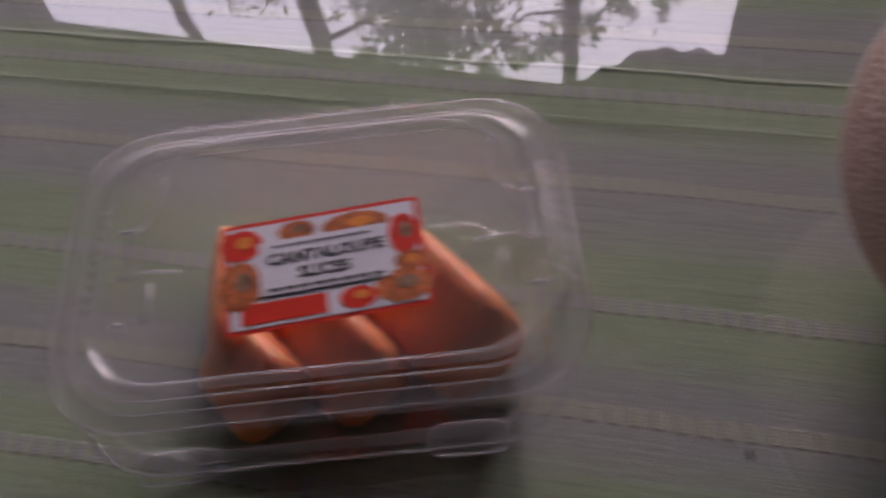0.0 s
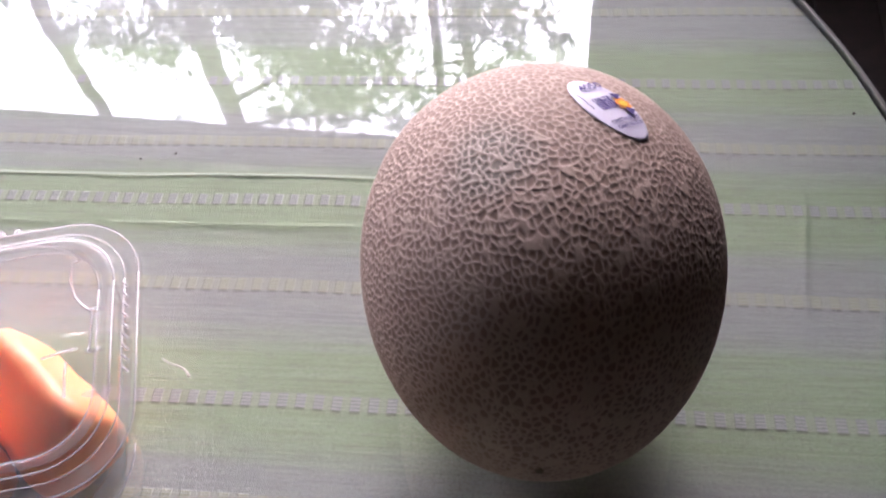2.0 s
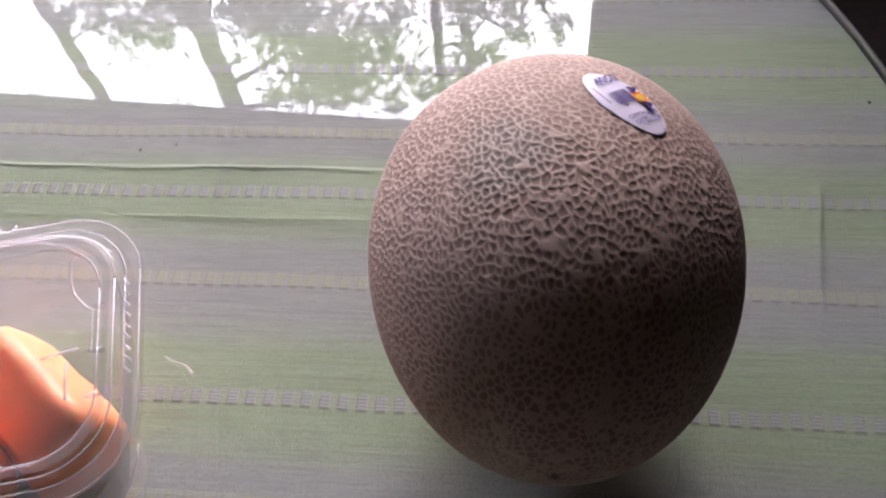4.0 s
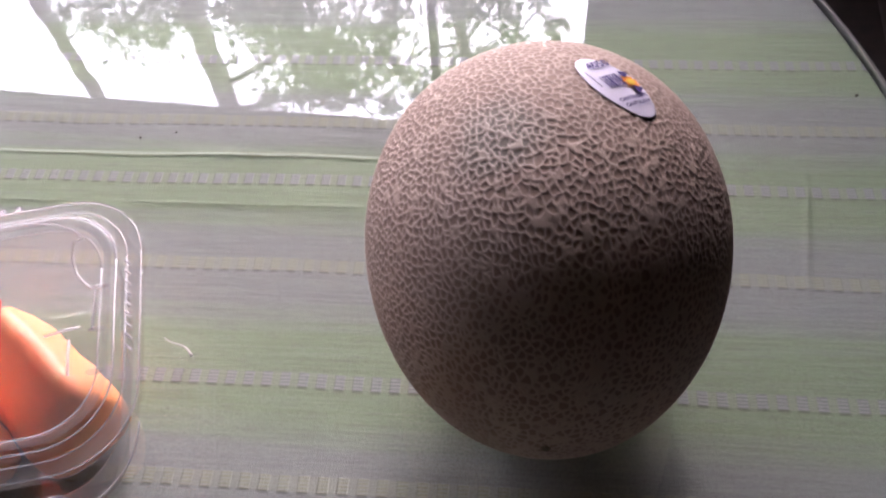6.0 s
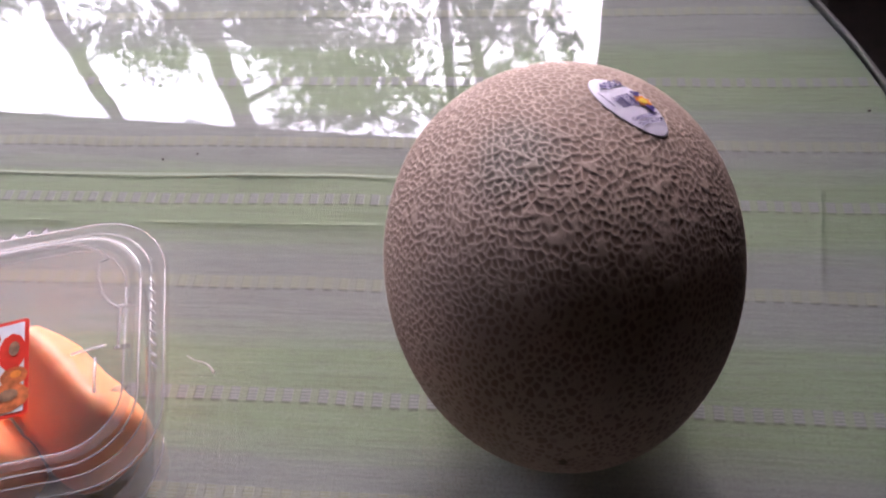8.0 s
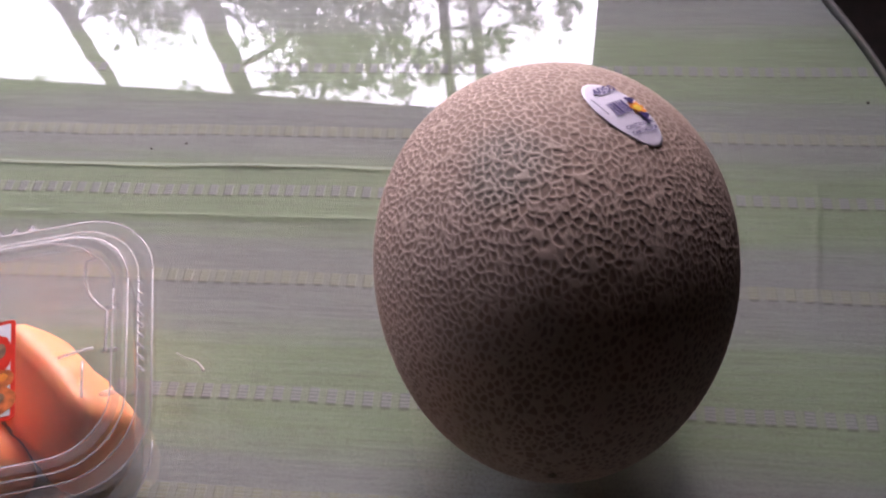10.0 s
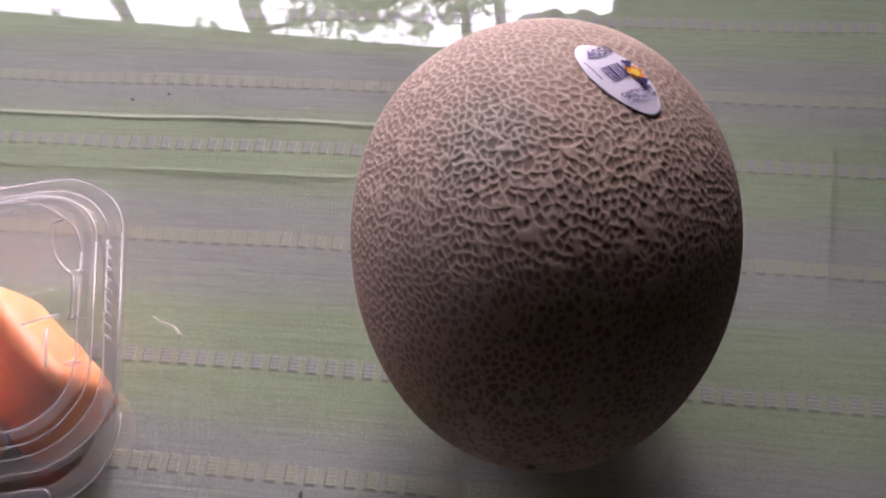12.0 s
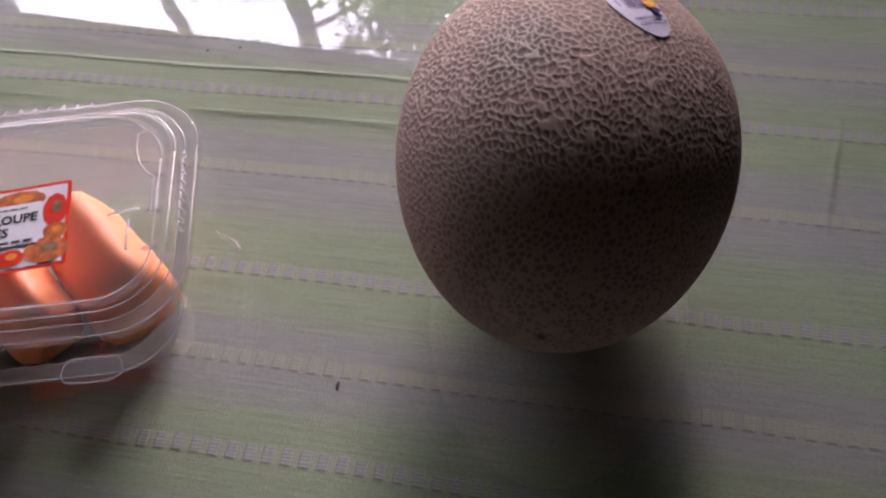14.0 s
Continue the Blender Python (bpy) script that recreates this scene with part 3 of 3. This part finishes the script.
def grid_shape(inside, w, h, n=28, m=18):
    """A flat gridded patch w by h whose rows are pulled in to the half-width that inside gives."""
    verts, faces = [], []
    for j in range(m + 1):
        y = -h / 2 + h * j / m
        half = inside(y)
        for i in range(n + 1):
            verts.append(((-1 + 2 * i / n) * half, y, 0.0))
    for j in range(m):
        for i in range(n):
            k = j * (n + 1) + i
            faces.append((k, k + 1, k + n + 2, k + n + 1))
    return mesh_of(verts, faces)


def bars_mesh(bars):
    verts, faces = [], []
    for x, y, w, h in bars:
        k = len(verts)
        verts += [(x - w / 2, y - h / 2, 0), (x + w / 2, y - h / 2, 0), (x + w / 2, y + h / 2, 0), (x - w / 2, y + h / 2, 0)]
        faces.append((k, k + 1, k + 2, k + 3))
    return mesh_of(verts, faces)


def disc_mesh(x, y, rx, ry, n=18, wob=0.0):
    pts = []
    for i in range(n):
        a = 2 * math.pi * i / n
        s = 1 + wob * math.sin(a * 9)
        pts.append((x + rx * s * math.cos(a), y + ry * s * math.sin(a), 0))
    return mesh_of(pts, [tuple(range(n))])


def moved(me, x, y, turn=0.0):
    me.transform(pose(x, y, 0, 0, 0, turn))
    return me


STICKER_AT = melon_dir(0.31, 0.325, 0.893)
STICKER_ACROSS = melon_dir(0.0273, -0.0270, -0.0040)


def build_sticker():
    L, H = 0.0405, 0.0235

    def half(y):
        return L / 2 * max(0.02, (1 - abs(2 * y / H) ** 2.0)) ** 0.62

    body = onto_melon(grid_shape(half, L, H), STICKER_AT, STICKER_ACROSS, 0.0007)
    st = thing("fruit_sticker", body, PAPER, "oval lilac-white paper sticker on the melon rind", "sticker", smooth=True)
    st.matrix_world = melon.matrix_basis
    so = st.modifiers.new("thickness", "SOLIDIFY")
    so.thickness = 0.0002

    def ink(name, me, mat, lift=0.0013):
        part(name, onto_melon(me, STICKER_AT, STICKER_ACROSS, lift), mat, st)

    ink("number", moved(text_mesh("4050", 0.0043), -0.0128, 0.0030, 85), INK)
    ink("word", moved(text_mesh("CANTALOUPE", 0.0018), 0.0084, 0.0000, 85), INK)
    ink("word", moved(text_mesh("CANTALOUP", 0.0018), 0.0116, -0.0002, 85), INK)
    rng = random.Random(2)
    bars, x = [], -0.0055
    while x < 0.0042:
        w = rng.choice((0.0003, 0.0004, 0.0007, 0.0010))
        bars.append((x, 0.0, w, 0.0072))
        x += w + rng.choice((0.0003, 0.0005))
    ink("barcode", moved(bars_mesh(bars), -0.0020, 0.0004, 85), INK)
    ink("emblem", disc_mesh(0.0012, 0.0072, 0.0040, 0.0034, 27, 0.18), ORANGE)
    ink("emblem", disc_mesh(0.0014, 0.0066, 0.0018, 0.0021), YELLOW, 0.0016)
    ink("emblem", disc_mesh(-0.0036, 0.0076, 0.0019, 0.0022, 12, 0.25), INK, 0.0015)
    ink("emblem", disc_mesh(0.0056, 0.0066, 0.0019, 0.0022, 12, 0.25), INK, 0.0015)
    ink("small_print", moved(bars_mesh([(i * 0.0013, 0, 0.0009, 0.0007) for i in range(8)]), -0.0110, -0.0072, -8), INK)


build_sticker()


# ---- the clear box of slices ----
BOX = pose(-0.0631, 0.2522, 0.0042, 0, 0, 14.5)
BW, BD = 0.211, 0.143


def flange_z(y):
    """The rim of the box lies a little higher at the back."""
    return 0.0630 + 0.003 * (y / (BD / 2))


def box_loop(inset, up, follow=1.0, r=0.036):
    pts = rounded(BW - 2 * inset, BD - 2 * inset, max(0.006, r - inset * 0.5), 9)
    return [(x - 0.004, y - 0.0045, up + follow * flange_z(y)) for x, y in pts]


def tray_loop(inset, up, follow=1.0, r=0.036):
    """An outline of the base tray, whose rim gapes below the lid at the front."""
    pts = rounded(0.198 - 2 * inset, 0.152 - 2 * inset, max(0.006, r - inset * 0.5), 9)
    return [(x - 0.004, y - 0.008, up + follow * (0.050 + 0.0095 * (y / 0.073))) for x, y in pts]


def bead(name, points, radius, parent, closed=True, material=None):
    lp = [Vector(p) for p in points]
    if closed:
        lp.append(lp[0])
    part(name, tube_mesh(lp, [radius] * len(lp), 6), material or PLASTIC_EDGE, parent, smooth=True)


def build_box():
    box = thing("clamshell_box", None, None, "clear plastic clamshell box of cut cantaloupe with a red label", "food box")
    box.matrix_world = BOX
    base = [tray_loop(0.022, 0.0012, 0.0, 0.03), tray_loop(0.020, 0.0004, 0.0, 0.03), tray_loop(0.0185, 0.0014, 0.0, 0.03), tray_loop(0.012, -0.024), tray_loop(0.0112, -0.0235), tray_loop(0.008, -0.003), tray_loop(0.0065, -0.001), tray_loop(0.0008, -0.001), tray_loop(0.0, -0.0035)]
    tray = part("base_tray", loft(base, True, False), PLASTIC_BASE, box, smooth=False)
    lid = [box_loop(-0.0008, -0.003), box_loop(0.0, 0.0002), box_loop(0.0062, 0.0006), box_loop(0.0068, 0.0014), box_loop(0.0090, 0.0018), box_loop(0.0106, 0.0036), box_loop(0.0124, 0.0044), box_loop(0.0160, 0.0046), box_loop(0.0175, 0.0032), box_loop(0.0215, 0.0030), box_loop(0.05, 0.0034)]
    lid = part("lid", loft(lid, False, True), PLASTIC, box, smooth=False)
    # whitened beads that draw the highlights on the lid's steps and the tray's lip
    for up, inset, r in ((0.0006, 0.0002, 0.0004), (0.0014, 0.0066, 0.0004), (0.0038, 0.0108, 0.0005), (0.0034, 0.0178, 0.0004)):
        bead("bead", box_loop(inset, up), r, lid)
    bead("tray_lip", [p for p in tray_loop(0.0, -0.0030) if p[1] < -0.03], 0.0005, tray, False)
    # pale bands laid over both rims to broaden their painted highlights
    flange = part("flange", loft([box_loop(0.0002, 0.0010), box_loop(0.0060, 0.0014)]), PLASTIC_MILK, box)
    part("lid_edge_sheen", loft([box_loop(0.0126, 0.0049), box_loop(0.0158, 0.0051)]), PLASTIC_MILK, box)
    # the moulded corner of the lid panel: a curl, a stepped notch and two short ridges at each end
    for sx in (-1, 1):
        for ridge in (((0.0400, 0.0560), (0.0515, 0.0550), (0.0610, 0.0520), (0.0690, 0.0470), (0.0742, 0.0410)), ((0.0742, 0.0410), (0.0695, 0.0400), (0.0698, 0.0300), (0.0725, 0.0203), (0.0770, 0.0140), (0.0811, 0.0098), (0.0812, 0.0), (0.0810, -0.0108)), ((0.0594, -0.0104), (0.0680, -0.0090), (0.0754, -0.0083)), ((0.0708, -0.0144), (0.0708, -0.0230), (0.0713, -0.0321))):
            bead("ridge", [(sx * x, y, flange_z(y) + 0.0038) for x, y in ridge], 0.0007, lid, False)
        # slanting grip marks pressed into the flange
        for i in range(9):
            y = 0.024 - i * 0.0058
            x = 0.0955 + 0.0002 * i
            bead("grip_mark", [(sx * (x - 0.0014), y + 0.0016, flange_z(y) + 0.0020), (sx * (x + 0.0012), y - 0.0014, flange_z(y) + 0.0020)], 0.0006, flange, False)
        # small ellipsoids added to make the bright glints at the lid's ends
        for y in (0.0112, -0.0111, -0.0327):
            bm = bmesh.new()
            bmesh.ops.create_icosphere(bm, subdivisions=3, radius=1.0, matrix=Matrix.Translation((sx * 0.0830, y, flange_z(y) + 0.0040)) @ Matrix.Diagonal((0.0042, 0.0014, 0.0014, 1)))
            part("glint_nub", bm_mesh(bm), GLINT_NUB, lid, smooth=True)
    # opening tabs under the front lip, and the knuckles of the hinge at the back
    for x in (-0.062, 0.050):
        tab = rounded(0.030, 0.013, 0.006, 6)
        pull = part("tab", loft([[(x + a, -0.081 + b, z) for a, b in tab] for z in (0.0368, 0.0374)], True, True), PLASTIC_BASE, box)
        bead("tab_edge", [(x + a, -0.081 + b, 0.0374) for a, b in tab], 0.0005, pull)
    for i in range(14):
        x = -0.068 + i * 0.0082
        part("hinge_knuckle", box_mesh((x - 0.0022, 0.0685, 0.0625), (x + 0.0018, 0.0725, 0.0655), 0.0012), PLASTIC_EDGE, tray)
    return box


box = build_box()


def build_slice(length, width, height, bend, seed):
    """A peeled wedge: a ridge along the top, a rounded belly, tapered ends."""
    rng = random.Random(seed)
    n, loops = 22, []
    for i in range(n + 1):
        f = -1 + 2 * i / n
        s = math.sqrt(max(0.0, 1 - abs(f) ** 7)) * 0.45 + 0.55 - 0.06 * f
        z0 = bend * (1 - f * f)
        ring = []
        for a, b in ((-0.5, 0.0), (-0.54, 0.16), (-0.47, 0.50), (-0.34, 0.86), (-0.25, 0.97), (-0.16, 0.99), (-0.06, 0.92), (0.16, 0.68), (0.38, 0.38), (0.51, 0.14), (0.48, 0.0), (0.2, -0.03), (-0.2, -0.03)):
            ring.append((f * length / 2, (a * width) * s + 0.0003 * rng.gauss(0, 1) * s, z0 + b * height * s + 0.0003 * rng.gauss(0, 1)))
        loops.append(ring)
    return loft(loops, True, True)


SLICES = [(-0.102, 0.203, 108, 0.072, 0.022, 0.046, 1), (-0.078, 0.195, 141, 0.046, 0.038, 0.036, 2), (-0.038, 0.207, 141, 0.086, 0.038, 0.037, 3), (0.008, 0.228, 141, 0.090, 0.046, 0.040, 4)]
for x, y, turn, length, width, height, seed in SLICES:
    sl = thing("melon_slice", build_slice(length, width, height, 0.003, seed), FLESH, "peeled orange cantaloupe slice inside the clear box", "melon slice", "slices in the box", smooth=True)
    a = radians(turn)
    sl.matrix_world = pose(x + math.cos(a) * length / 2, y + math.sin(a) * length / 2, 0.0075, 0, 0, turn)


def build_label():
    """The paper label on the lid: red border, white middle, fruit pictures as plain shapes, two lines of words."""
    W, H = 0.081, 0.051
    lab = thing("box_label", loft([[(x, y, z) for x, y in rounded(W, H, 0.002, 3)] for z in (0.0, 0.0003)], True, True), LABEL_RED, "red bordered white paper label stuck on the box lid", "label")
    lab.matrix_world = BOX @ pose(0.0, -0.0145, 0.0668, 2.6, 0, 4.5)

    def ink(name, me, mat, z):
        me.transform(Matrix.Translation((0, 0, z)))
        part(name, me, mat, lab)

    ink("white_field", bars_mesh([(0, 0, W - 0.004, H - 0.004)]), LABEL_WHITE, 0.0005)
    fruit = ((-0.033, 0.015, 0.007, 0.006), (-0.010, 0.018, 0.006, 0.004), (0.014, 0.0165, 0.011, 0.005), (0.033, 0.008, 0.005, 0.008), (0.034, -0.005, 0.005, 0.004), (0.030, -0.0155, 0.009, 0.006), (0.012, -0.0175, 0.006, 0.004), (-0.034, -0.004, 0.007, 0.009))
    for i, (x, y, a, b) in enumerate(fruit):
        ink("fruit_picture", disc_mesh(x, y, a * 1.25, b * 1.25, 20, 0.03), LABEL_FRUIT if i % 3 else LABEL_RED, 0.0007)
        ink("fruit_picture", disc_mesh(x + a * 0.2, y + b * 0.2, a * 0.5, b * 0.5, 16), LABEL_RINDS if i % 2 else ORANGE, 0.0009)
    ink("red_strip", bars_mesh([(-0.017, -0.0175, 0.034, 0.009)]), LABEL_RED, 0.0007)
    ink("word_panel", bars_mesh([(0.0, 0.002, 0.052, 0.025)]), LABEL_WHITE, 0.0011)
    ink("word", moved(text_mesh("CANTALOUPE", 0.0052), 0.001, 0.0052), INK_BLACK, 0.0013)
    ink("word", moved(text_mesh("SLICES", 0.0052), 0.0, -0.0025), INK_BLACK, 0.0013)
    ink("small_print", bars_mesh([(-0.02 + i * 0.0058, -0.0085, 0.0045, 0.0014) for i in range(8)] + [(-0.018 + i * 0.005, 0.0115, 0.004, 0.0008) for i in range(8)]), INK_BLACK, 0.0013)


build_label()

# ---- crumbs on the cloth and glass ----
for x, y, a, b, turn in ((0.1165, 0.2105, 0.0010, 0.0030, 5), (-0.034, 0.440, 0.0009, 0.0006, 0), (-0.012, 0.445, 0.0008, 0.0006, 20), (0.412, 0.487, 0.0012, 0.0009, 10)):
    bm = bmesh.new()
    bmesh.ops.create_icosphere(bm, subdivisions=2, radius=1.0, matrix=Matrix.Diagonal((a, b, 0.0007, 1)))
    for vv in bm.verts:
        vv.co *= 1 + 0.2 * noise.noise(vv.co * 900 + Vector((x, y, 0)) * 50)
    cr = thing("crumb", bm_mesh(bm), CRUMB, "tiny dark crumb lying on the glass", "crumb", "crumbs on the table")
    cr.matrix_world = pose(x, y, 0.0046, 0, 0, turn)

LINT = plain("white_lint", (0.75, 0.74, 0.70), 0.8, 0.0, 400, 0.05, 0.05)
pts = [Vector((0.021 + 0.0175 * f, 0.296 - 0.012 * f * f - 0.002 * math.sin(f * 5), 0.0048 + 0.0012 * math.sin(f * 3.1))) for f in [i / 16 for i in range(17)]]
thing("lint_thread", tube_mesh(pts, [0.00025 + 0.0006 * (i / 16) ** 3 for i in range(17)], 6), LINT, "short curl of white lint lying on the glass", "lint", smooth=True)

# ---- floor boards ----
board = box_mesh((0, 0, 0), (0.118, 1.476, 0.012), 0.002)
board.materials.append(DARKWOOD)
rows = int((X1 - X0) / 0.12)
for i in range(rows):
    for j in range(3):
        b = new("plank", board)
        b.parent = floor_ob
        b.location = (X0 + 0.002 + i * 0.12, Y0 + 0.002 + j * 1.482, FLOOR + 0.0005)
